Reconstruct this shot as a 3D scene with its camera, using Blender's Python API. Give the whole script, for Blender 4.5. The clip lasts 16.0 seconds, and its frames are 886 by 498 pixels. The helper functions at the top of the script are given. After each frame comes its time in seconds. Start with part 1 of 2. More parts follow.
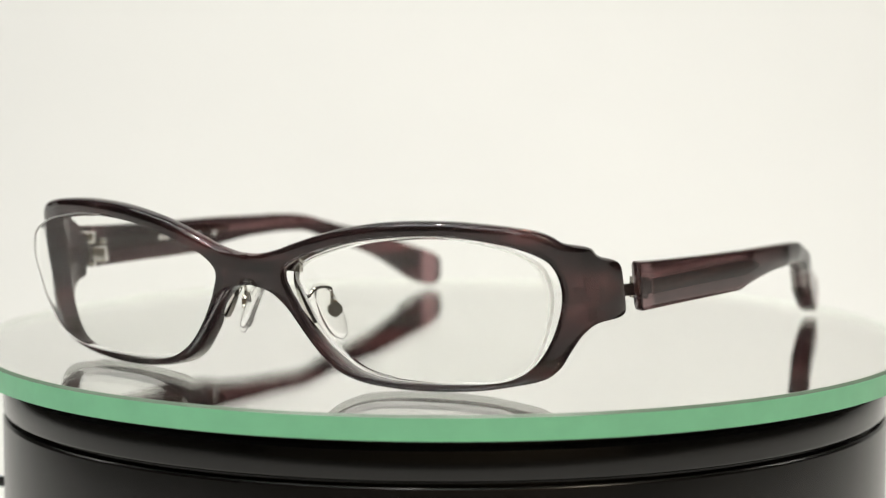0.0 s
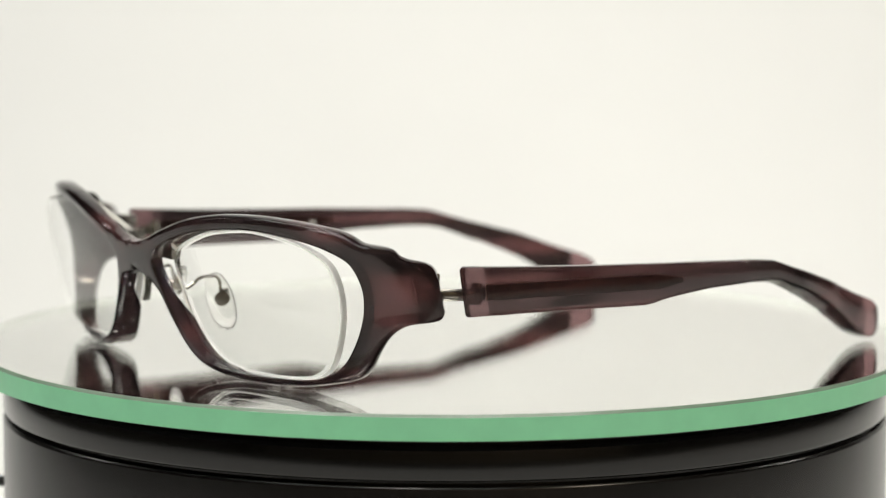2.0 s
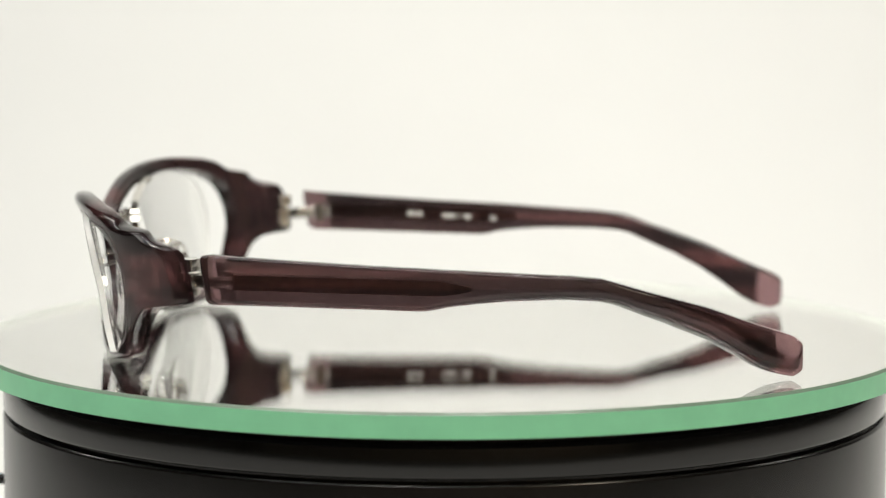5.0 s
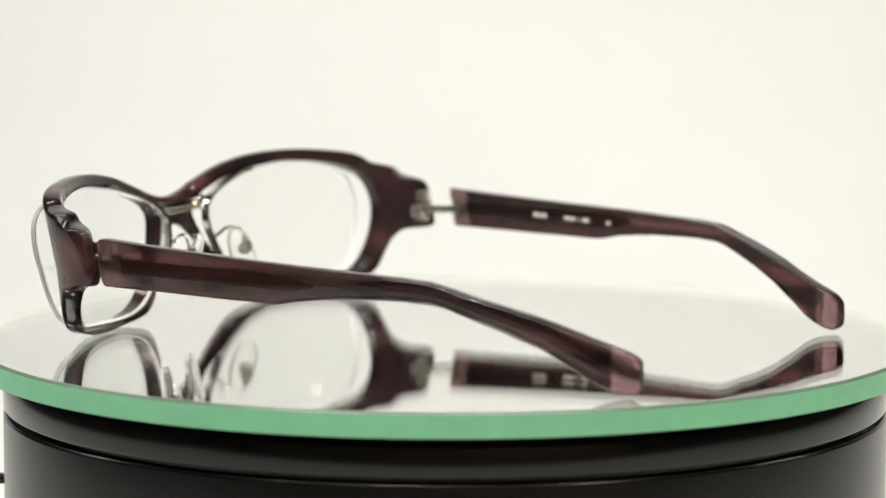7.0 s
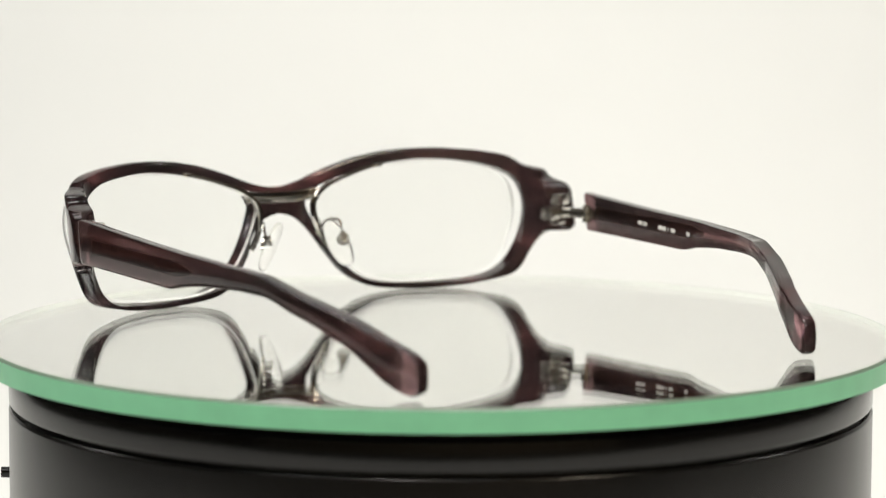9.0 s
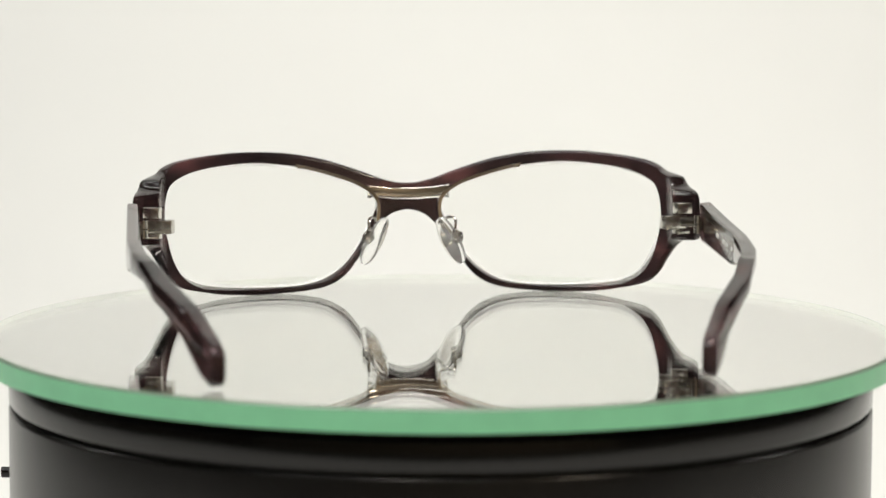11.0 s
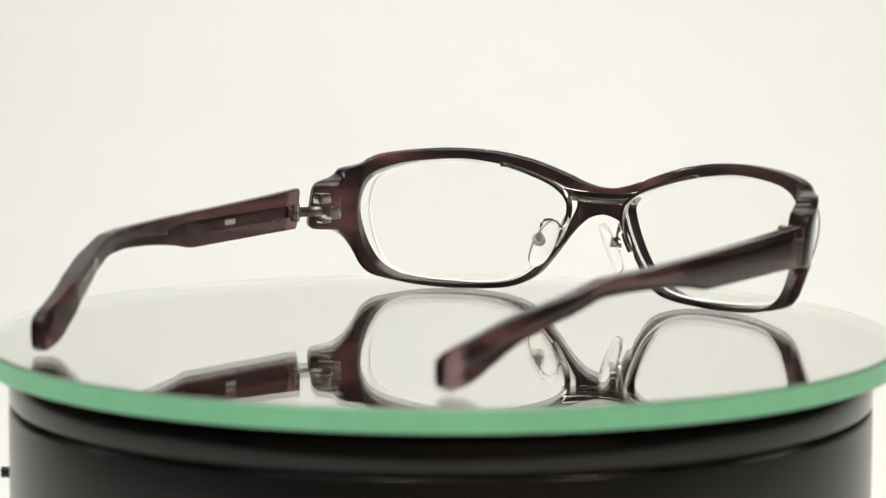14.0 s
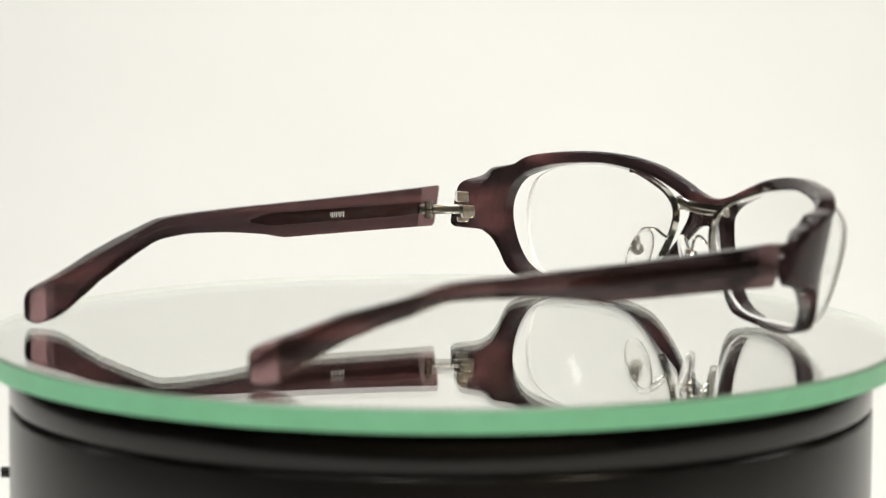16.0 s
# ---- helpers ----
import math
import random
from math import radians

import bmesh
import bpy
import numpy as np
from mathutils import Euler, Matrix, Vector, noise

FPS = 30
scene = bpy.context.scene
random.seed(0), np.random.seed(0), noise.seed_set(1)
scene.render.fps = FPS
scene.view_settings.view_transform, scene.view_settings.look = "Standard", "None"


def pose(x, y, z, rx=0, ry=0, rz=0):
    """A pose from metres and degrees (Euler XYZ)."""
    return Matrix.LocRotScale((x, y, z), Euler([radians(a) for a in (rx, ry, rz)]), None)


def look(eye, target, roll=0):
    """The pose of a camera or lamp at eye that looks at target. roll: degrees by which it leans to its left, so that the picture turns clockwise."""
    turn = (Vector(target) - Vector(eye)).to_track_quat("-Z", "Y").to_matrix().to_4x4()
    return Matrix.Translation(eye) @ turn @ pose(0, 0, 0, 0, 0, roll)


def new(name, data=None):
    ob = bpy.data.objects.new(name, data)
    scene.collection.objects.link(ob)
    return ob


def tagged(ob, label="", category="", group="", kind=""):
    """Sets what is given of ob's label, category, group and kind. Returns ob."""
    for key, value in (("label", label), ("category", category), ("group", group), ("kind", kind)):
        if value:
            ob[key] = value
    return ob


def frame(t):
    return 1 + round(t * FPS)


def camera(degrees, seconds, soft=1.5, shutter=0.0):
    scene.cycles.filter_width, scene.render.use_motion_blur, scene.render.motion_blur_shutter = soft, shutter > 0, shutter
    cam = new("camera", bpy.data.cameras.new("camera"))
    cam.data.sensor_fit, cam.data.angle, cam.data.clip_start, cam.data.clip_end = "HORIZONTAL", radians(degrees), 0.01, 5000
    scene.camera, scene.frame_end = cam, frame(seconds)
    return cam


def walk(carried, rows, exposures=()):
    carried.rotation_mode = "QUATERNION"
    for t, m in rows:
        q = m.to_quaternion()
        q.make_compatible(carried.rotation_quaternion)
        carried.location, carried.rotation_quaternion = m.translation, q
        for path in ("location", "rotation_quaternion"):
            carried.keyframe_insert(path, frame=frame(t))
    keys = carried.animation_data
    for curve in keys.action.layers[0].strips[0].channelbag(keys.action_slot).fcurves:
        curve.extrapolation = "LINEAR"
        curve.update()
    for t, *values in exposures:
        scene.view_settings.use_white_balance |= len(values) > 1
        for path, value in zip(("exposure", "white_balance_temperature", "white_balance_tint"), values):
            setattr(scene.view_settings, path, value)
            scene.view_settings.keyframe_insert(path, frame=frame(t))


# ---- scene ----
# ---------------------------------------------------------------- camera
cam = camera(16.0, 16.0, soft=1.2)
cam.data.dof.use_dof = True
cam.data.dof.aperture_fstop = 15.0   # the focus rests on a hinge of the eyeglasses, set where they are built

NEAR = (0, -0.71544, 0.10473)
FAR = (0, -0.73147, 0.10709)
SPIN = -12.972         # degrees a second
YAW0 = -32.0           # heading of the eyeglasses at the start

walk(cam, [
    (0.0, pose(*NEAR, 90 - 6.742, -0.075, 0.0515)),
    (3.5, pose(*NEAR, 90 - 6.762, -0.075, 0.0515)),
    (6.0, pose(*NEAR, 90 - 6.792, -0.075, 0.0515)),
    (8.0, pose(*NEAR, 90 - 6.792, -0.075, 0.0515)),
    (8.2, pose(*FAR, 90 - 6.8315, -0.217, -0.0045)),
    (12.0, pose(*FAR, 90 - 6.8315, -0.217, -0.0045)),
    (16.0, pose(*FAR, 90 - 6.8315, -0.217, -0.0045)),
], exposures=[(0.0, -0.24), (1.5, -0.23), (3.5, -0.19), (8.0, -0.18), (11.0, -0.25), (12.5, -0.25), (14.5, -0.21), (16.0, -0.19)])

# ---------------------------------------------------------------- light
world = bpy.data.worlds.new("room_air")
scene.world = world
world.use_nodes = True
world.node_tree.nodes["Background"].inputs[0].default_value = (0.9, 0.95, 1.0, 1)
world.node_tree.nodes["Background"].inputs[1].default_value = 0.0


def area_lamp(name, eye, target, size, size_y, watts, colour):
    data = bpy.data.lights.new(name, "AREA")
    data.shape, data.size, data.size_y = "RECTANGLE", size, size_y
    data.energy, data.color = watts, colour
    ob = new(name, data)
    ob.matrix_world = look(eye, target)
    return ob


area_lamp("softbox_light", (-0.26, -0.5, 1.2), (-0.1, 0.3, 0.05), 1.1, 0.6, 9.4, (0.985, 0.99, 0.962))
# added fill that evens out the upright part of the paper
area_lamp("wall_washer", (-0.38, 0.26, 1.2), (-0.24, 0.76, 0.2), 1.2, 0.15, 6.1, (0.985, 0.99, 0.962))
for x, y in ((-0.42, -0.18), (-0.42, 0.08), (0.38, -0.28), (0.5, -0.65), (0.45, 0.15), (-0.62, -0.5),
             (-0.16, 0.34), (0.14, 0.30), (0.12, -0.42), (-0.2, -0.8)):
    area_lamp("downlight", (x, y, 1.12), (x * 0.3, y * 0.1, 0.0), 0.016, 0.016, 1.4, (1.0, 0.95, 0.87))
for x, y, z in ((-0.78, 0.2, 0.42), (-0.78, 0.2, 0.56), (0.86, 0.16, 0.42), (0.86, 0.16, 0.56)):
    area_lamp("side_light", (x, y, z), (0, 0, 0.02), 0.02, 0.02, 0.3, (1.0, 0.97, 0.92))
# added warm fill on the south wall, for the bridge bar to reflect
area_lamp("room_light", (1.3, -1.5, 1.6), (0.5, -2.2, 0.3), 0.4, 0.3, 17.0, (1.0, 0.86, 0.68))


# ---------------------------------------------------------------- materials
def material(name):
    m = bpy.data.materials.new(name)
    m.use_nodes = True
    return m, m.node_tree.nodes, m.node_tree.links, m.node_tree.nodes["Principled BSDF"]


def mapped_noise(nodes, links, scale, stretch=(1, 1, 1), detail=4.0, rough=0.55):
    co = nodes.new("ShaderNodeTexCoord")
    mp = nodes.new("ShaderNodeMapping")
    mp.inputs["Scale"].default_value = stretch
    nz = nodes.new("ShaderNodeTexNoise")
    nz.inputs["Scale"].default_value = scale
    nz.inputs["Detail"].default_value = detail
    nz.inputs["Roughness"].default_value = rough
    links.new(co.outputs["Object"], mp.inputs["Vector"])
    links.new(mp.outputs["Vector"], nz.inputs["Vector"])
    return nz


def ramp(nodes, links, src, stops):
    r = nodes.new("ShaderNodeValToRGB")
    el = r.color_ramp.elements
    while len(el) < len(stops):
        el.new(0.5)
    for e, (p, c) in zip(el, stops):
        e.position, e.color = p, (*c, 1)
    links.new(src.outputs["Fac"], r.inputs["Fac"])
    return r


def bumped(nodes, links, bsdf, src, strength, distance):
    b = nodes.new("ShaderNodeBump")
    b.inputs["Strength"].default_value = strength
    b.inputs["Distance"].default_value = distance
    links.new(src.outputs["Fac"], b.inputs["Height"])
    links.new(b.outputs["Normal"], bsdf.inputs["Normal"])


def acetate(name, stretch, k, clear_part, shaded_ends=False, scale=70.0):
    """Tinted clear acetate with smoky streaks."""
    m, n, l, b = material(name)
    nz = mapped_noise(n, l, scale, stretch, 3.0, 0.5)
    r = ramp(n, l, nz, [(0.32, (0.085 * k, 0.060 * k, 0.062 * k)), (0.47, (0.150 * k, 0.092 * k, 0.096 * k)),
                        (0.58, (0.250 * k, 0.130 * k, 0.132 * k)), (0.69, (0.640 * k, 0.270 * k, 0.275 * k))])
    colour = r.outputs["Color"]
    if shaded_ends:                       # shade painted in towards the bend and the hinge, where less light passes
        co, xyz, mr = n.new("ShaderNodeTexCoord"), n.new("ShaderNodeSeparateXYZ"), n.new("ShaderNodeMapRange")
        mr.inputs["From Min"].default_value, mr.inputs["From Max"].default_value = -0.05, 0.08
        l.new(co.outputs["Object"], xyz.inputs["Vector"])
        l.new(xyz.outputs["Y"], mr.inputs["Value"])
        end_shade = n.new("ShaderNodeValToRGB")
        el = end_shade.color_ramp.elements
        el.new(0.28), el.new(0.66), el.new(0.80)
        for e, (p, c) in zip(el, ((0.08, 0.72), (0.22, 1.0), (0.62, 1.0), (0.76, 0.66), (1.0, 0.6))):
            e.position, e.color = p, (c, c, c, 1)
        l.new(mr.outputs["Result"], end_shade.inputs["Fac"])
        mix = n.new("ShaderNodeMix")
        mix.data_type, mix.blend_type = "RGBA", "MULTIPLY"
        mix.inputs["Factor"].default_value = 1.0
        l.new(colour, mix.inputs[6])
        l.new(end_shade.outputs["Color"], mix.inputs[7])
        colour = mix.outputs[2]
    l.new(colour, b.inputs["Base Color"])
    b.inputs["Transmission Weight"].default_value = clear_part
    b.inputs["Roughness"].default_value = 0.07
    b.inputs["IOR"].default_value = 1.48
    fine = mapped_noise(n, l, 900.0, (1, 1, 1), 2.0)
    bumped(n, l, b, fine, 0.02, 0.0002)
    return m


ACETATE_FRONT = acetate("plum_acetate_front", (0.7, 0.7, 1.8), 0.25, 0.72)
ACETATE_TEMPLE = acetate("plum_acetate_temple", (1.0, 0.12, 3.4), 0.43, 0.88, True)


def clear(name, colour, rough, ior, weight=1.0):
    m, n, l, b = material(name)
    b.inputs["Base Color"].default_value = (*colour, 1)
    b.inputs["Transmission Weight"].default_value = weight
    b.inputs["Roughness"].default_value = rough
    b.inputs["IOR"].default_value = ior
    return m


LENS = clear("lens_resin", (0.995, 1.0, 0.99), 0.0, 1.3)
LENS_EDGE = clear("lens_ground_edge", (0.95, 0.955, 0.94), 0.5, 1.15, 0.55)
LENS.node_tree.nodes["Principled BSDF"].inputs["Specular IOR Level"].default_value = 0.06
PAD = clear("clear_silicone", (1.0, 1.0, 0.99), 0.1, 1.22, 0.92)
DISC_GLASS = clear("disc_glass", (0.995, 1.0, 0.985), 0.0, 1.5)
CLEAR_PLUM = clear("clear_plum_acetate", (0.32, 0.19, 0.20), 0.06, 1.42, 0.95)

CLEAR_PLUM_END = clear("clear_plum_acetate_end", (0.21, 0.125, 0.13), 0.08, 1.42, 0.9)


def metal(name, colour, rough):
    m, n, l, b = material(name)
    nz = mapped_noise(n, l, 1500.0, (1, 1, 6), 2.0)
    r = ramp(n, l, nz, [(0.3, tuple(c * 0.8 for c in colour)), (0.7, colour)])
    l.new(r.outputs["Color"], b.inputs["Base Color"])
    b.inputs["Metallic"].default_value = 1.0
    b.inputs["Roughness"].default_value = rough
    return m


STEEL = metal("nickel_silver", (0.80, 0.77, 0.71), 0.13)
STEEL_SATIN = metal("satin_nickel", (0.84, 0.81, 0.75), 0.22)
STEEL_DARK = metal("dark_nickel", (0.30, 0.28, 0.25), 0.25)


def plain(name, colour, rough, grain=0.06, scale=300.0, spec=0.5):
    m, n, l, b = material(name)
    nz = mapped_noise(n, l, scale, (1, 1, 1), 5.0)
    r = ramp(n, l, nz, [(0.3, tuple(c * (1 - grain) for c in colour)), (0.7, tuple(min(1, c * (1 + grain)) for c in colour))])
    l.new(r.outputs["Color"], b.inputs["Base Color"])
    b.inputs["Roughness"].default_value = rough
    b.inputs["Specular IOR Level"].default_value = spec
    return m


MIRROR, _n, _l, _b = material("mirror_silvering")
_b.inputs["Base Color"].default_value = (0.995, 1.0, 0.985, 1)
_b.inputs["Metallic"].default_value = 1.0
_b.inputs["Roughness"].default_value = 0.0
EDGE_GREEN = plain("ground_glass_edge", (0.28, 0.72, 0.42), 0.35, 0.05, 120.0)
EDGE_BEVEL = plain("glass_edge_bevel", (0.16, 0.24, 0.17), 0.3, 0.1, 200.0)
# inner side of the edge, paled to stand for light caught in the glass
EDGE_INNER_LIT = plain("lit_inner_edge", (0.56, 0.59, 0.55), 0.6, 0.02, 120.0)
BLACK_GLOSS = plain("polished_black_plastic", (0.005, 0.0047, 0.0045), 0.16, 0.25, 160.0)
BLACK = plain("black_plastic", (0.0065, 0.006, 0.0057), 0.24, 0.25, 160.0)
BLACK_MATT = plain("matt_black_gap", (0.004, 0.004, 0.004), 0.7, 0.2)
PAPER = plain("white_backdrop_paper", (0.75, 0.755, 0.735), 0.85, 0.012, 9.0, 0.2)
# unseen room: dark tone stands for its unlit sides, beige for the lit end
ROOM_SHADE = plain("unseen_room_shade", (0.07, 0.06, 0.05), 0.8, 0.1, 6.0)
ROOM_LIT = plain("unseen_room_lit", (0.42, 0.35, 0.26), 0.8, 0.05, 6.0)
TABLE = plain("dark_table", (0.03, 0.027, 0.024), 0.5, 0.2, 8.0)
CORE = plain("tarnished_core", (0.30, 0.21, 0.16), 0.4, 0.2, 600.0)
PRINT = plain("pale_print", (0.6, 0.58, 0.55), 0.5, 0.03)


# ---------------------------------------------------------------- mesh helpers
MM = 0.001


def part(name, bm, mat, parent=None, label="", smooth=True):
    """Link a bmesh as one mesh object under a thing or a part."""
    me = bpy.data.meshes.new(name)
    bmesh.ops.recalc_face_normals(bm, faces=bm.faces)
    for f in bm.faces:
        f.smooth = smooth
    bm.to_mesh(me)
    bm.free()
    for m in (mat if isinstance(mat, (list, tuple)) else [mat]):
        me.materials.append(m)
    if smooth:
        me.set_sharp_from_angle(angle=radians(40))
    ob = new(name, me)
    if parent:
        ob.parent = parent
    return tagged(ob, label)


def spline(points, n):
    """n points evenly spaced along a smooth curve through the given points."""
    p = [np.array(q, float) for q in points]
    p = [2 * p[0] - p[1]] + p + [2 * p[-1] - p[-2]]
    out = []
    for i in range(1, len(p) - 2):
        a, b, c, d = p[i - 1:i + 3]
        for k in range(12):
            t = k / 12
            out.append(0.5 * (2 * b + (c - a) * t + (2 * a - 5 * b + 4 * c - d) * t * t + (3 * b - a - 3 * c + d) * t ** 3))
    out.append(p[-2])
    out = np.array(out)
    run = np.concatenate([[0], np.cumsum(np.linalg.norm(np.diff(out, axis=0), axis=1))])
    s = np.linspace(0, run[-1], n)
    return np.stack([np.interp(s, run, out[:, k]) for k in range(out.shape[1])], 1)


def loft(bm, rings, closed=True, caps=(True, True)):
    vs = [[bm.verts.new(Vector(q) * MM) for q in ring] for ring in rings]
    n = len(vs[0])
    for a, b in zip(vs, vs[1:]):
        for i in range(n if closed else n - 1):
            j = (i + 1) % n
            bm.faces.new((a[i], a[j], b[j], b[i]))
    for end, ring in zip(caps, (vs[0], vs[-1])):
        if end:
            bm.faces.new(ring)
    return vs


def tube(bm, points, radius, sides=10, flat=1.0, up=(0, 0, 1)):
    """A rod along the points; flat stretches it along up."""
    pts = [Vector(q) for q in points]
    rings = []
    for i, q in enumerate(pts):
        d = (pts[min(i + 1, len(pts) - 1)] - pts[max(i - 1, 0)]).normalized()
        b = Vector(up) - d * d.dot(Vector(up))
        b.normalize()
        a = d.cross(b)
        rings.append([q + a * radius * math.cos(k * math.tau / sides) + b * radius * flat * math.sin(k * math.tau / sides)
                      for k in range(sides)])
    loft(bm, rings)


def rounded_box(bm, centre, size, bevel, turn=0.0):
    m = Matrix.Translation(Vector(centre) * MM) @ Matrix.Rotation(radians(turn), 4, "Z")
    m = m @ Matrix.Diagonal((size[0] * MM, size[1] * MM, size[2] * MM, 1))
    made = bmesh.ops.create_cube(bm, size=1.0, matrix=m)
    edges = list({e for v in made["verts"] for e in v.link_edges})
    bmesh.ops.bevel(bm, geom=edges, offset=bevel * MM, segments=2, affect="EDGES", profile=0.5)


def lathe(bm, profile, sides, mats=None, closed=True):
    """A ring of revolution about z from (radius, height) pairs in mm; mats: a slot for each band."""
    rings = []
    for r, z in profile:
        if r == 0:
            rings.append([bm.verts.new((0, 0, z * MM))])
        else:
            rings.append([bm.verts.new((r * MM * math.cos(k * math.tau / sides), r * MM * math.sin(k * math.tau / sides), z * MM))
                          for k in range(sides)])
    for band, (a, b) in enumerate(zip(rings, rings[1:])):
        for k in range(sides):
            j = (k + 1) % sides
            if len(a) == 1:
                f = bm.faces.new((a[0], b[j], b[k]))
            elif len(b) == 1:
                f = bm.faces.new((a[k], a[j], b[0]))
            else:
                f = bm.faces.new((a[k], a[j], b[j], b[k]))
            if mats:
                f.material_index = mats[band]


# ---------------------------------------------------------------- setting
def build_setting():
    bm = bmesh.new()
    prof = [(-0.36, -0.075), (0.42, -0.075)]
    for k in range(1, 21):
        a = k / 20 * math.pi / 2
        prof.append((0.42 + 0.42 * math.sin(a), 0.345 - 0.42 * math.cos(a)))
    prof += [(0.84, 0.7), (0.84, 1.2)]
    rows = [[bm.verts.new((x, y, z)) for x in (-0.62, 1.05)] for y, z in prof]
    for a, b in zip(rows, rows[1:]):
        bm.faces.new((a[0], a[1], b[1], b[0]))
    ob = part("backdrop", bm, PAPER)
    ob.modifiers.new("thickness", "SOLIDIFY").thickness = 0.002
    tagged(ob, "seamless off-white paper sweep behind the turntable", "backdrop", kind="structure")

    def slab(name, lo, hi, mat, label):
        b = bmesh.new()
        c = [(lo[k] + hi[k]) / 2 for k in range(3)]
        s = [hi[k] - lo[k] for k in range(3)]
        bmesh.ops.create_cube(b, size=1.0, matrix=Matrix.Translation(c) @ Matrix.Diagonal((*s, 1)))
        tagged(part(name, b, mat, smooth=False), label, name.split("_")[0], kind="structure")

    slab("tabletop", (-0.8, -0.7, -0.12), (1.2, 0.95, -0.0775), TABLE, "dark table under the paper sweep")
    # unseen floor, ceiling and walls, added to shape what drum and metal reflect
    slab("floor", (-2.5, -2.5, -0.9), (2.5, 2.5, -0.8), ROOM_SHADE, "unseen floor added in a dark tone for reflections")
    slab("ceiling", (-2.5, -2.5, 1.7), (2.5, 2.5, 1.8), ROOM_SHADE, "unseen ceiling added in a dark tone for reflections")
    slab("wall_north", (-2.5, 2.4, -0.8), (2.5, 2.5, 1.7), ROOM_SHADE, "unseen wall added in a dark tone for reflections")
    slab("wall_south", (-2.5, -2.5, -0.8), (2.5, -2.4, 1.7), ROOM_LIT, "unseen wall added in a light warm tone for reflections")
    slab("wall_west", (-2.5, -2.4, -0.8), (-2.4, 2.4, 1.7), ROOM_SHADE, "unseen wall added in a dark tone for reflections")
    slab("wall_east", (2.4, -2.4, -0.8), (2.5, 2.4, 1.7), ROOM_SHADE, "unseen wall added in a dark tone for reflections")


# ---------------------------------------------------------------- turntable
def build_turntable():
    base = tagged(new("turntable"), "black glossy plastic turntable base with a seam", "turntable")
    base.matrix_basis = pose(0, 0, -0.075)
    dz = 75.0
    bm = bmesh.new()
    lathe(bm, [(0, -5.8 + dz), (97.5, -5.8 + dz), (97.5, -7.6 + dz), (99.9, -7.6 + dz), (100.5, -8.2 + dz), (100.6, -8.5 + dz), (100.6, -13.9 + dz), (100.5, -14.3 + dz),
               (100.1, -14.6 + dz), (98.8, -14.6 + dz), (0, -14.6 + dz)], 160)
    part("collar", bm, BLACK_GLOSS, base, "glossy black upper collar")
    bm = bmesh.new()
    lathe(bm, [(0, -14.8 + dz), (98.6, -14.8 + dz), (98.6, -15.7 + dz), (100.2, -15.7 + dz), (100.6, -16.1 + dz), (100.65, -16.4 + dz), (100.65, 1.5), (100.5, 0.8), (99.5, 0.0), (0, 0)], 160)
    part("body", bm, BLACK, base, "glossy black drum")
    bm = bmesh.new()
    tube(bm, [(-100.0, -2.0, dz - 33.5), (-101.6, -2.0, dz - 33.5), (-103.2, -2.0, dz - 33.5)], 1.3, 16)
    part("knob", bm, BLACK, base, "small black side knob")

    disc = tagged(new("mirror_disc"), "round mirrored glass plate with a green ground edge", "mirror plate")
    bm = bmesh.new()
    r, th = 106.8, 5.29
    lathe(bm, [(0, -0.02), (r - 0.75, -0.02), (r - 0.34, -0.45), (r - 0.34, -th + 0.1), (0, -th + 0.1)], 256, [0, 1, 1, 2])
    part("glass_plate", bm, [DISC_GLASS, EDGE_INNER_LIT, MIRROR], disc, "clear silvered glass").visible_shadow = False
    bm = bmesh.new()
    lathe(bm, [(r - 0.72, -0.03), (r - 0.55, -0.03), (r, -0.62), (r, -th), (r - 0.3, -th), (r - 0.3, -0.5), (r - 0.72, -0.03)], 256, [0, 0, 1, 1, 1, 0])
    part("ground_edge", bm, [EDGE_BEVEL, EDGE_GREEN], disc, "green ground edge")
    bm = bmesh.new()
    lathe(bm, [(0, -th - 0.02), (r - 1.2, -th - 0.02), (r - 1.2, -th - 0.45), (0, -th - 0.45)], 128)
    part("backing", bm, BLACK_MATT, disc, "black backing")
    return disc


# ---------------------------------------------------------------- eyeglasses
MID = 1.3                                   # their middle, beside the axis
PLAN = spline([(-20, -77.4), (0, -79.0), (20, -77.4), (40, -72.8), (54, -67.6), (60.5, -64.2), (65.5, -60.4), (69.0, -54.9), (71.5, -46.2)], 400)
PLAN = PLAN[np.argmin(abs(PLAN[:, 0])):]
PLAN[:, 0] -= PLAN[0, 0]
RUN = np.concatenate([[0], np.cumsum(np.linalg.norm(np.diff(PLAN, axis=0), axis=1))])


def lean(z):
    """How far the front leans back at the height z."""
    return (17 - z) * (0.25 if z > 17 else 0.14)


def on_front(s, z, depth):
    """The point at run s along the curved front and height z, depth behind its face."""
    u, v = np.interp(s, RUN, PLAN[:, 0]), np.interp(s, RUN, PLAN[:, 1])
    du = np.interp(s + 0.5, RUN, PLAN[:, 0]) - np.interp(s - 0.5, RUN, PLAN[:, 0])
    dv = np.interp(s + 0.5, RUN, PLAN[:, 1]) - np.interp(s - 0.5, RUN, PLAN[:, 1])
    if s < 0.6:
        du, dv = 1.0, 0.0
    k = math.hypot(du, dv)
    return u - dv / k * depth, v + du / k * depth + lean(z), z


def run_of(u):
    return float(np.interp(u, PLAN[:, 0], RUN))


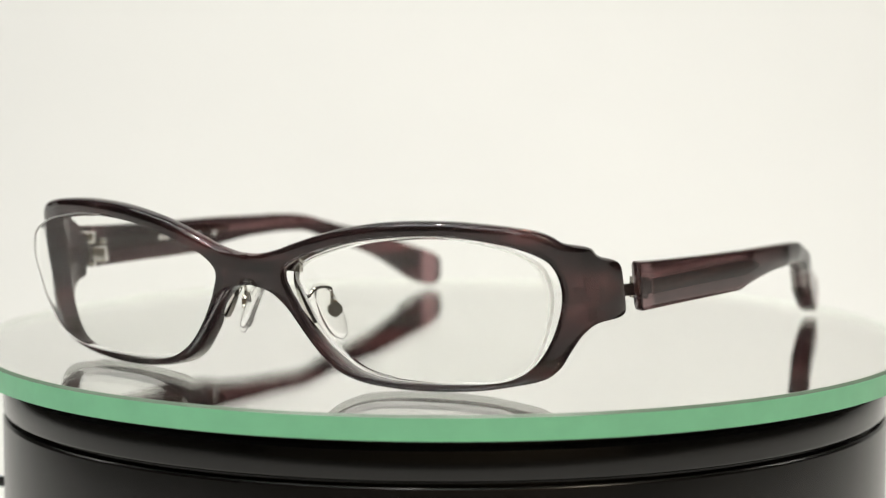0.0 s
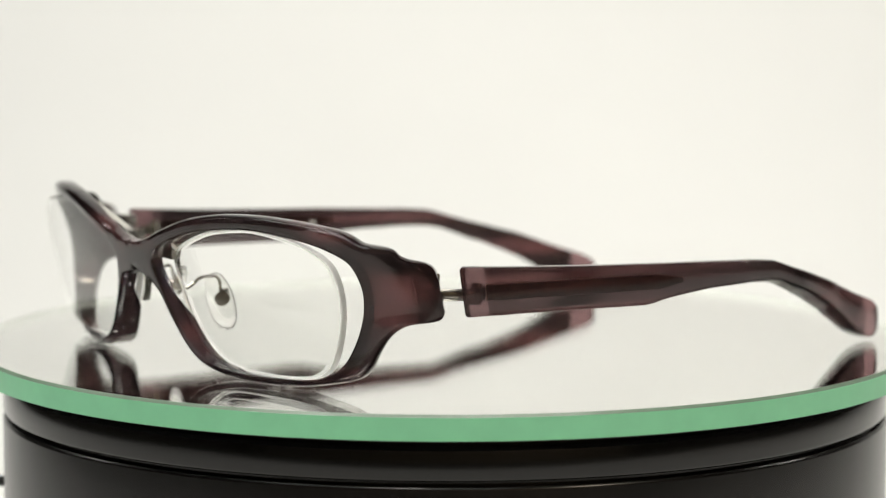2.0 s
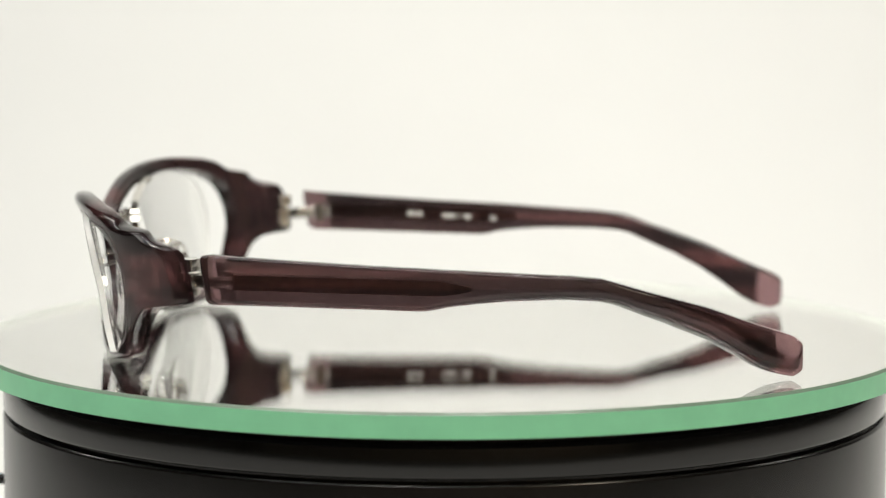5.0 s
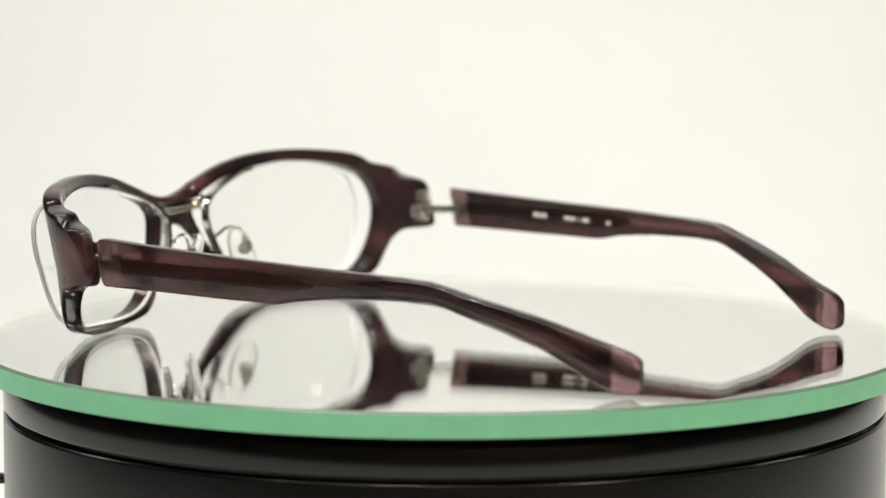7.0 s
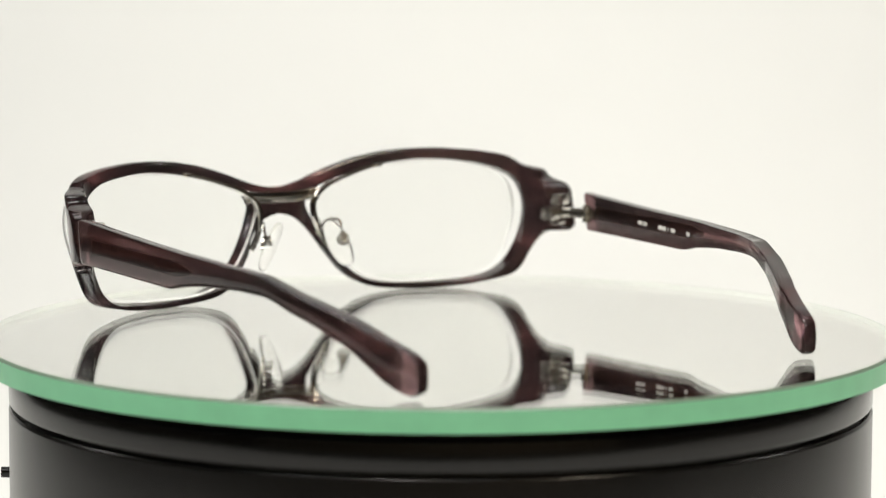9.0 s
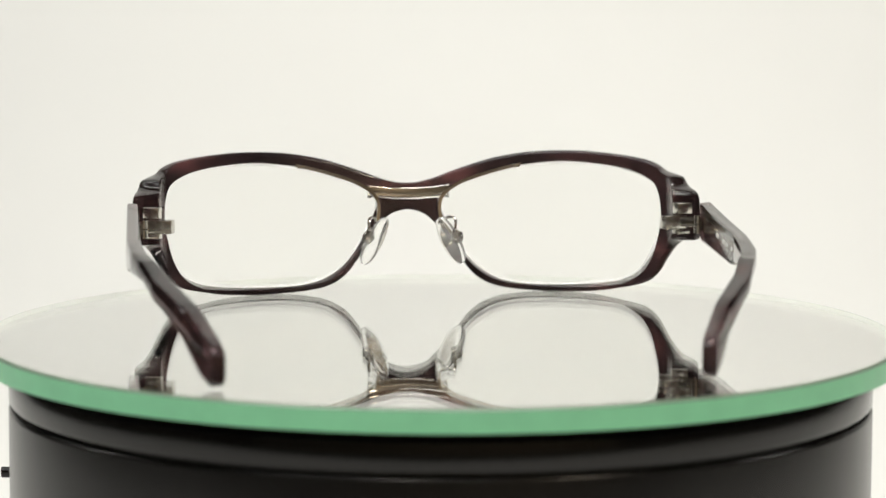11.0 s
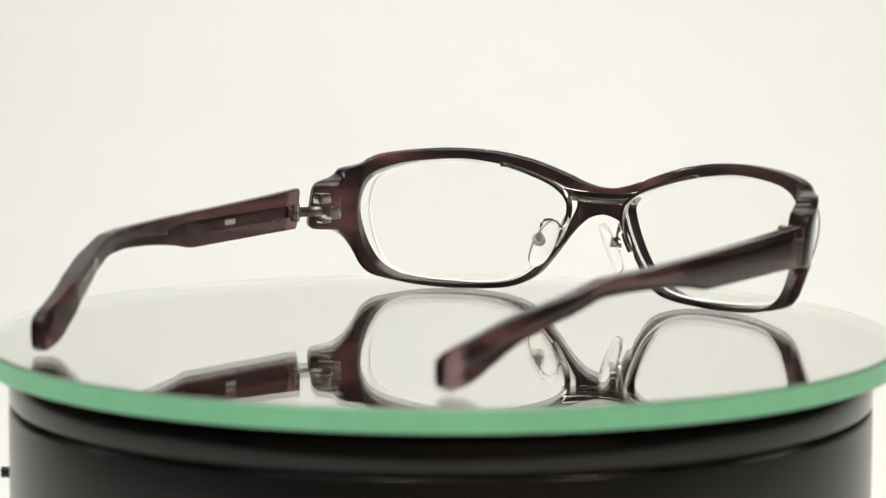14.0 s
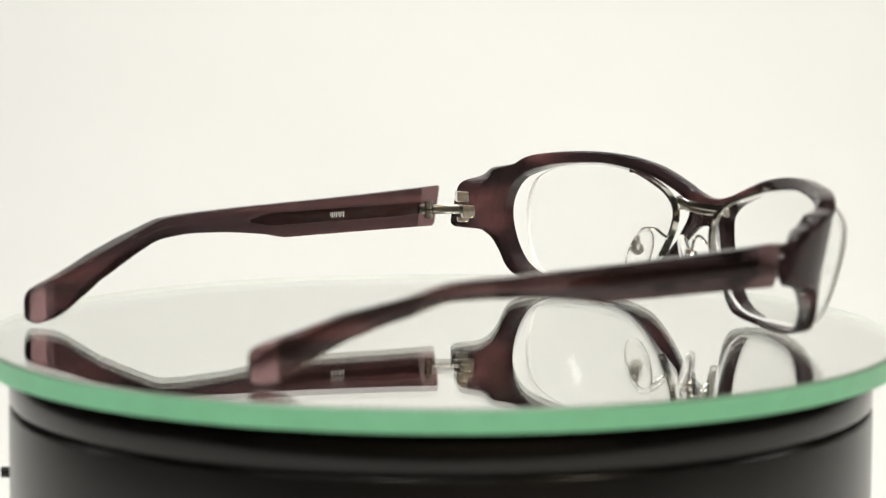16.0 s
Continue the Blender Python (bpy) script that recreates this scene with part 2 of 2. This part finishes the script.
OUTER_TOP = [(0, 27.3), (3, 27.5), (7.4, 28.6), (10.3, 29.7), (14, 31.0), (17.6, 32.2), (22, 33.5), (26.3, 34.4), (32, 35.3), (39.3, 35.8), (46.4, 35.8),
             (53.4, 35.3), (59, 34.6), (62.2, 33.9), (64.6, 32.8), (66.3, 31.5)]
# the side tab, as run back from its end, and height
TAB = [(8.6, 30.5), (7.2, 29.2), (5.4, 28.3), (3.2, 27.8), (1.3, 27.2), (0.3, 26.2), (0.0, 24.4), (0.0, 18.0), (0.4, 16.2), (1.6, 15.4), (3.4, 15.1),
       (6.4, 14.9), (9.2, 14.3), (12.4, 12.4), (15.3, 9.2), (18.2, 5.5), (22.0, 3.0)]
OUTER_LOW = [(54.2, 1.5), (49, 0.6), (42, 0.1), (36, 0.05), (30.5, 0.35), (24.5, 1.2), (20, 2.7), (16.7, 5.0), (13.8, 8.4), (11, 12.2), (8, 16.2), (5.2, 18.9),
             (3.5, 19.8), (1.5, 20.4), (0, 20.6)]
APERTURE = [(8.3, 21.9), (8.7, 24.0), (11.6, 26.4), (17.6, 28.8), (25.3, 31.0), (35, 32.4), (42, 32.8), (49.4, 32.3), (56.5, 30.9), (60.9, 29.1), (63.3, 27.1),
            (64.4, 23.8), (64.5, 20.1), (63.5, 15.4), (61.8, 10.7), (59, 6.2), (55.1, 3.6), (50.7, 2.5), (43.1, 1.9), (31.4, 1.95), (24.2, 3.0),
            (19.6, 5.1), (16, 8.2), (13.0, 12.2), (10.2, 17.5)]


def rim_depth(s):
    return float(np.interp(s, [0, 9, 20, 45, RUN[-1] - 17, RUN[-1] - 7, RUN[-1]], [3.2, 3.2, 3.8, 4.2, 4.2, 5.6, 6.2]))


def build_front(parent):
    outer = spline([(run_of(u), z) for u, z in OUTER_TOP] + [(RUN[-1] - q, z) for q, z in TAB] + [(run_of(u), z) for u, z in OUTER_LOW], 240)
    inner = spline([(run_of(u), z) for u, z in APERTURE + APERTURE[:1]], 400)
    mid = np.array([run_of(36.0), 18.0])
    ang = np.unwrap(np.arctan2(inner[:, 1] - mid[1], inner[:, 0] - mid[0]))
    order = np.argsort(ang % math.tau)
    a_in, r_in = (ang % math.tau)[order], np.linalg.norm(inner - mid, axis=1)[order]
    across = [0.0, 0.04, 0.12, 0.25, 0.42, 0.6, 0.76, 0.86, 0.92, 0.97, 1.0]
    seam = [(0.0, z) for z in np.linspace(20.7, 27.3, 8)[1:-1]]
    stations = [(q, False) for q in outer] + [(np.array(q), True) for q in seam]
    bm = bmesh.new()
    for side in (1, -1):
        rings = []
        for q, on_seam in stations:
            d = q - mid
            a = math.atan2(d[1], d[0]) % math.tau
            rr = np.interp(a, a_in, r_in, period=math.tau)
            hole = mid + d / np.linalg.norm(d) * rr
            width = float(np.linalg.norm(q - hole))
            front, back = [], []
            flare = float(np.interp(hole[0], [30, 50, 62, 70], [0.2, 0.5, 1.5, 1.7]))
            for t in across:
                p = q + (hole - q) * t
                s = abs(p[0])
                # the rim stands deeper beside the nose, below the bridge
                deep = rim_depth(s) + 2.2 * float(np.interp(s, [6, 11, 22, 32], [0, 1, 1, 0]) * np.interp(p[1], [11, 16], [1, 0]))
                e_out, e_in = t * width, (1 - t) * width
                r1, r2 = min(1.9, width * 0.66), min(0.6, width * 0.22)
                drop = 0.0
                if e_out < r1 and not on_seam:
                    drop += min(2.2, deep * 0.6) * (1 - math.sqrt(max(0.0, 1 - (1 - e_out / r1) ** 2)))
                if e_in < r2:
                    drop += 0.6 * (1 - math.sqrt(max(0.0, 1 - (1 - e_in / r2) ** 2)))
                rise = 0.0
                if e_out < 0.8 and not on_seam:
                    rise = 0.5 * (1 - math.sqrt(max(0.0, 1 - (1 - e_out / 0.8) ** 2)))
                if e_in < 0.5:
                    rise += 0.35 * (1 - math.sqrt(max(0.0, 1 - (1 - e_in / 0.5) ** 2)))
                z = p[1]
                u, v, zz = on_front(s, z, drop)
                front.append((MID + side * u, v, zz))
                pb = q + (hole + (q - hole) * min(0.45, flare / width) - q) * t
                s, z = abs(pb[0]), pb[1]
                near_end = max(0.0, 1 - (RUN[-1] - s) / 9.5)
                s -= 4.6 * near_end ** 1.3                     # the end is cut back on the inside
                u, v, zz = on_front(s, z, deep - rise)
                back.append((MID + side * u, v, zz))
            rings.append((front, back, on_seam))
        vf = [[bm.verts.new(Vector(p) * MM) for p in f] for f, b, o in rings]
        vb = [[bm.verts.new(Vector(p) * MM) for p in b] for f, b, o in rings]
        n = len(rings)
        for i in range(n):
            j = (i + 1) % n
            for k in range(len(across) - 1):
                bm.faces.new((vf[i][k], vf[j][k], vf[j][k + 1], vf[i][k + 1]))
                bm.faces.new((vb[i][k], vb[i][k + 1], vb[j][k + 1], vb[j][k]))
            bm.faces.new((vf[i][-1], vf[j][-1], vb[j][-1], vb[i][-1]))
            if i < len(outer) - 1:
                bm.faces.new((vf[i][0], vb[i][0], vb[j][0], vf[j][0]))
    bmesh.ops.remove_doubles(bm, verts=bm.verts, dist=0.00002)
    return part("front_frame", bm, ACETATE_FRONT, parent, "dark plum-brown streaked acetate front")


def lens_place(u, z, depth):
    """A point of the lens, whose gentle curve stands clear of the swept-back outer rim."""
    v = -73.4 + (u - 8) * 6.2 / 55 - 2.4 * (1 - ((u - 36) / 28) ** 2) + (z - 17.5) ** 2 / 260 + lean(z)
    return u, v + depth, z


def lens_outline():
    pts = [((36 + (u - 36) * (1.012 if u > 36 else 1.0)), 17.6 + (z - 17.6) * 1.0) for u, z in APERTURE]
    return spline(pts + pts[:1], 121)[:-1]


def build_lens(parent, side):
    out = lens_outline()
    mid = np.array([36.0, 17.6])
    bm = bmesh.new()
    scales = [0.12, 0.3, 0.5, 0.7, 0.85, 0.95, 0.99, 1.0]
    rings = []
    for k in scales:
        rings.append([lens_place(*(mid + (q - mid) * k), 0.12 if k == 1.0 else 0.0) for q in out])
    for k in scales[::-1]:
        rings.append([lens_place(*(mid + (q - mid) * k), 1.28 if k == 1.0 else 1.4) for q in out])
    rings = [[(MID + side * u, v, z) for u, v, z in r] for r in rings]
    loft(bm, rings)
    bm.faces.ensure_lookup_table()
    n = len(out)
    for f in bm.faces[6 * n:9 * n]:
        f.material_index = 1
    ob = part("lens", bm, [LENS, LENS_EDGE], parent, "clear uncoloured lens")
    ob.visible_shadow = False
    return ob


def build_bridge(parent):
    bm = bmesh.new()
    rings = []
    for u in np.linspace(-10.5, 10.5, 25):
        v = -77.3 + (u / 10.5) ** 2 * 0.9
        top = 26.2 + 0.9 * (abs(u) / 10.5) ** 2
        low = top - 2.8 - 0.6 * max(0, abs(u) - 8) / 2.5
        rings.append([(MID + u, v, top), (MID + u, v + 1.2, top), (MID + u, v + 1.35, top - 0.2), (MID + u, v + 1.35, low + 0.2), (MID + u, v + 1.2, low), (MID + u, v, low)])
    loft(bm, rings)
    part("bridge_bar", bm, STEEL, parent, "brushed nickel bridge bar")


def build_lens_arm(parent, side):
    """The metal holder that follows the lens from its upper edge down to the nose."""
    path = spline([(29, 32.3), (22, 30.6), (14.5, 28.2), (10.6, 26.1), (8.5, 24.0), (7.9, 21.5), (8.3, 18.5), (9.6, 15.2), (11.2, 12.5)], 40)
    bm = bmesh.new()
    rings = []
    for i, (u, z) in enumerate(path):
        d = path[min(i + 1, 39)] - path[max(i - 1, 0)]
        d /= np.linalg.norm(d)
        nx, nz = d[1], -d[0]
        ring = []
        for a, b in ((-0.3, 0.6), (0.5, 0.6), (0.5, 2.3), (-0.3, 2.3)):
            p = lens_place(u, z, b)
            ring.append((MID + side * (p[0] + nx * a), p[1], p[2] + nz * a))
        rings.append(ring)
    loft(bm, rings)
    rounded_box(bm, (MID + side * 27.6, lens_place(27.6, 32.0, 2.4)[1], 32.0), (2.2, 1.2, 0.9), 0.3)
    part("lens_arm", bm, STEEL, parent, "thin nickel lens holder", smooth=True)


def build_nose_pad(parent, side):
    axis = Vector((6.0, 0.6, -11.8)).normalized()
    face = Vector((-0.68, 0.66, -0.3))
    face = (face - axis * face.dot(axis)).normalized()
    wide = axis.cross(face)
    mid = Vector((9.6, -63.6, 13.9))
    bm = bmesh.new()
    rings = []
    for i in range(1, 16):
        a = i / 16 * math.pi
        r, h = math.sin(a), -math.cos(a)
        ring = []
        for k in range(24):
            b = k * math.tau / 24
            flat = 0.75 if math.sin(b) > 0 else 1.25
            wid = 3.1 * (0.97 + 0.05 * h)
            q = mid + axis * (6.6 * h) + wide * (wid * r ** 0.8 * math.cos(b)) + face * (1.55 * flat * r ** 0.6 * math.sin(b))
            ring.append((MID + side * q.x, q.y, q.z))
        rings.append(ring)
    loft(bm, rings)
    pad = part("nose_pad", bm, PAD, parent, "clear oval nose pad")
    pad.visible_shadow = False
    bm = bmesh.new()
    pts = spline([lens_place(8.6, 17.0, 2.0), (8.9, -69.6, 18.2), (9.3, -68.4, 19.3), (10.3, -66.4, 19.7), (11.0, -65.1, 19.3), (11.1, -64.6, 18.0), (10.8, -64.3, 15.8)], 26)
    tube(bm, [(MID + side * (u), v, z) for u, v, z in pts], 0.36, 8)
    part("pad_wire", bm, STEEL, pad, "bent nickel pad wire")
    bm = bmesh.new()
    rounded_box(bm, (MID + side * 10.9, -63.5, 15.6), (1.5, 2.0, 2.6), 0.35, side * 25)
    tube(bm, [(MID + side * (u), v, 14.8) for u, v in ((11.3, -64.1), (11.7, -64.4), (12.0, -64.6))], 1.6, 18)
    part("pad_screw", bm, STEEL, pad, "small nickel pad screw")


def build_hinge(parent, side):
    s = side
    bm = bmesh.new()
    t = s * -20
    rounded_box(bm, (MID + s * 66.2, -47.1, 23.5), (4.0, 3.0, 2.7), 0.22, t)
    rounded_box(bm, (MID + s * 64.0, -47.2, 20.0), (6.0, 3.2, 3.3), 0.22, t)
    rounded_box(bm, (MID + s * 66.0, -47.1, 17.7), (3.8, 2.8, 1.2), 0.18, t)
    plate = part("hinge", bm, STEEL_SATIN, parent, "nickel hinge block")
    bm = bmesh.new()
    path = spline([(65.4, -47.0, 20.2), (67.6, -44.6, 20.2), (69.0, -41.6, 20.2), (69.5, -39.6, 20.3), (69.6, -36.0, 20.4)], 14)
    tube(bm, [(MID + s * u, v, z) for u, v, z in path], 0.75, 10, 1.75)
    part("link_arm", bm, STEEL_DARK, plate, "dark nickel link between hinge and temple")
    bm = bmesh.new()
    for z in (19.2, 21.6):
        tube(bm, [(0, 0, z - 21.4), (0, 0, z - 20.4), (0, 0, z - 19.4)], 1.2, 14, up=(0, 1, 0))
    barrel = part("hinge_barrel", bm, STEEL, plate, "nickel hinge barrels")
    barrel.location = Vector((MID + s * 68.6, -38.4, 20.4)) * MM
    return barrel


def temple_v(side, v):
    """The depth at which a station of the temple's table lies; one temple sits a little forward."""
    return v if side > 0 else -45.3 + (v + 42.8) * 0.973


TEMPLE = [(-42.8, 26.3, 15.85), (-36.6, 25.95, 15.8), (-26.6, 25.4, 15.7), (-14.8, 24.8, 15.5), (-4, 24.3, 15.35), (3.5, 24.05, 15.2), (5.5, 23.95, 15.4),
          (9.2, 23.8, 16.2), (15.4, 23.6, 16.95), (21.5, 23.35, 17.5), (34, 22.8, 17.95), (40.5, 22.2, 17.75), (43.5, 21.3, 17.2), (47.2, 20.1, 15.8),
          (54.4, 17.9, 13.1), (61.8, 15.6, 9.6), (68, 13.2, 5.6), (72, 11.7, 2.9), (74.7, 10.8, 1.65), (77.2, 10.0, 0.9), (79.6, 9.1, 0.5), (81.6, 7.7, 1.6)]


def temple_rings(v0, v1, side, plan, step):
    """Rounded sections of the temple between two depths."""
    vs = np.array([t[0] for t in TEMPLE])
    tops, lows = [t[1] for t in TEMPLE], [t[2] for t in TEMPLE]
    rings = []
    count = max(3, int(abs(v1 - v0) / step))
    for v in np.linspace(v0, v1, count):
        zt, zb = np.interp(v, vs, tops), np.interp(v, vs, lows)
        uo = np.interp(v, plan[0], plan[1])
        slope = (np.interp(v + 2, plan[0], plan[1]) - np.interp(v - 2, plan[0], plan[1])) / 4
        th = np.interp(v, [-43, 10, 40, 52, 66, 76, 81.6], [3.3, 3.3, 3.8, 4.6, 4.6, 3.9, 3.1] if side > 0 else [3.3, 3.3, 3.6, 3.6, 3.6, 3.5, 3.0])
        crown = np.interp(v, [0, 10, 30, 60, 79], [0.22, 0.4, 0.8, 0.6, 0.5])
        shear = 0.155 * np.interp(v, [-43, 20], [1, 0])
        hh, zc = (zt - zb) / 2, (zt + zb) / 2
        ring = []
        for k in range(28):
            b = k * math.tau / 28
            c, sn = math.cos(b), math.sin(b)
            e = 0.28 + 0.3 * crown
            x = math.copysign(abs(c) ** e, c) * th / 2
            z = math.copysign(abs(sn) ** (e * 0.55), sn) * hh
            if sn < 0 and side > 0:
                z -= np.interp(v, [30, 44, 56, 70, 78], [0, 1.1, 1.5, 0.8, 0]) * (0.5 - x / th) * -sn
            if side < 0:
                z -= np.interp(v, [-43, 10, 36, 64], [0.8, 0.8, 1.3, 0.2]) * sn if sn > 0 else np.interp(v, [10, 34, 50, 66], [0, 0.5, 0.6, 0])
            x -= crown * 0.35 * (z / hh) ** 2 if x > 0 else 0
            u = uo - th / 2 + x
            mitre = (th / 2 - x) * 0.75 * float(np.interp(v, [-42.8, -30], [1, 0]))
            ring.append((MID + side * u, temple_v(side, v) - slope * x + (zt - (zc + z)) * shear + mitre, zc + z))
        rings.append(ring)
    return rings


PLAN_R = ([-45, 10, 30, 38, 50, 60, 65, 72, 82], [72.2, 72.0, 70.9, 69.5, 66.3, 62.0, 59.8, 57.3, 53.9])
PLAN_L = ([-45, 10, 30, 38, 50, 60, 65, 72, 82], [73.1, 72.6, 71.0, 69.4, 65.9, 61.3, 58.9, 56.3, 52.7])


def build_temple(parent, side, plan):
    bm = bmesh.new()
    loft(bm, temple_rings(-36.8, 75.6, side, plan, 0.8), caps=(False, False))
    body = part("temple", bm, ACETATE_TEMPLE, parent, "dark plum acetate temple")
    bm = bmesh.new()
    rings = []
    for v in np.linspace(-35.5, 14.0, 24):
        u = np.interp(v, plan[0], plan[1]) - 1.65
        z = float(np.interp(v, [-36, 14], [20.6, 19.9]))
        h = 1.55 * min(1.0, 0.25 + (14.0 - v) / 8.0)
        rings.append([(MID + side * (u + a), temple_v(side, v), z + c) for a, c in ((-0.5, -h), (0.5, -h), (0.5, h), (-0.5, h))])
    loft(bm, rings)
    part("core_wire", bm, CORE, body, "flat metal core inside the acetate")
    for name, a, b, label in (("temple_end", -42.8, -36.8, "translucent mauve hinge end"), ("temple_tip", 75.6, 81.6, "translucent mauve tip")):
        bm = bmesh.new()
        rings = temple_rings(a, b, side, plan, 0.35)
        for i, k in ((0, 0.9), (1, 0.975)):
            if name == "temple_tip":
                i = len(rings) - 1 - i
            c = np.mean(rings[i], axis=0)
            rings[i] = [tuple(c + (np.array(p) - c) * k) for p in rings[i]]
        loft(bm, rings, caps=(name == "temple_end", name == "temple_tip"))
        part(name, bm, CLEAR_PLUM if name == "temple_tip" else CLEAR_PLUM_END, body, label)
    return body


def build_prints(left, right):
    """Small unreadable marks on the inner faces of the temples."""
    def bar(parent, side, plan, v0, v1, z0, z1, mat, lean=0.0):
        bm = bmesh.new()
        rings = []
        for v in np.linspace(v0, v1, 4):
            u = np.interp(v, plan[0], plan[1]) - np.interp(v, [-43, 10, 40, 60], [3.3, 3.3, 3.6, 3.7])
            dz = (v - v0) * lean
            rings.append([(MID + side * (u + k), temple_v(side, v), z + dz) for k, z in ((0.05, z0), (-0.04, z0), (-0.04, z1), (0.05, z1))])
        loft(bm, rings)
        part("print_mark", bm, mat, parent, "pale printed mark", smooth=False)

    for v0, v1 in ((-14.5, -12.7), (-12.4, -12.0), (-11.8, -10.6), (-5.4, -2.0), (-1.2, -0.9), (0.1, 2.0), (7.0, 8.4)):
        bar(left, -1, PLAN_L, v0, v1, 19.8 - 0.04 * (v0 + 14), 20.8 - 0.04 * (v0 + 14), PRINT, -0.04)
    for k in range(4):
        v = -12.4 + k * 1.05
        bar(right, 1, PLAN_R, v, v + 0.3, 19.6, 21.0, PRINT)
        bar(right, 1, PLAN_R, v + 0.55, v + 0.75, 19.9, 21.0, PRINT)


def build_eyeglasses():
    g = tagged(new("eyeglasses"), "dark plum acetate eyeglasses with nickel hinges standing open", "eyeglasses")
    build_front(g)
    build_bridge(g)
    temples, barrels = {}, {}
    for side, plan in ((1, PLAN_R), (-1, PLAN_L)):
        build_lens(g, side)
        build_lens_arm(g, side)
        build_nose_pad(g, side)
        barrels[side] = build_hinge(g, side)
        temples[side] = build_temple(g, side, plan)
    build_prints(temples[-1], temples[1])
    # the front is set a little askew to the temples
    pivot = Matrix.Translation((MID * MM, -0.06, 0))
    askew = pivot @ Matrix.Rotation(radians(1.3), 4, "Z") @ pivot.inverted()
    for ob in g.children:
        if ob not in temples.values():
            for o in (ob, *ob.children_recursive):
                o.data.transform(o.matrix_basis.inverted() @ askew @ o.matrix_basis)
    return g, barrels[1]


build_setting()
mirror_disc = build_turntable()
eyeglasses, focus_point = build_eyeglasses()
cam.data.dof.focus_object = focus_point


def motions():
    times = [k * 0.5 for k in range(33)]
    walk(mirror_disc, [(t, pose(0, 0, 0, 0, 0, SPIN * t)) for t in times])
    walk(eyeglasses, [(t, pose(0, 0, 0, 0, 0, YAW0 + SPIN * t)) for t in times])


motions()
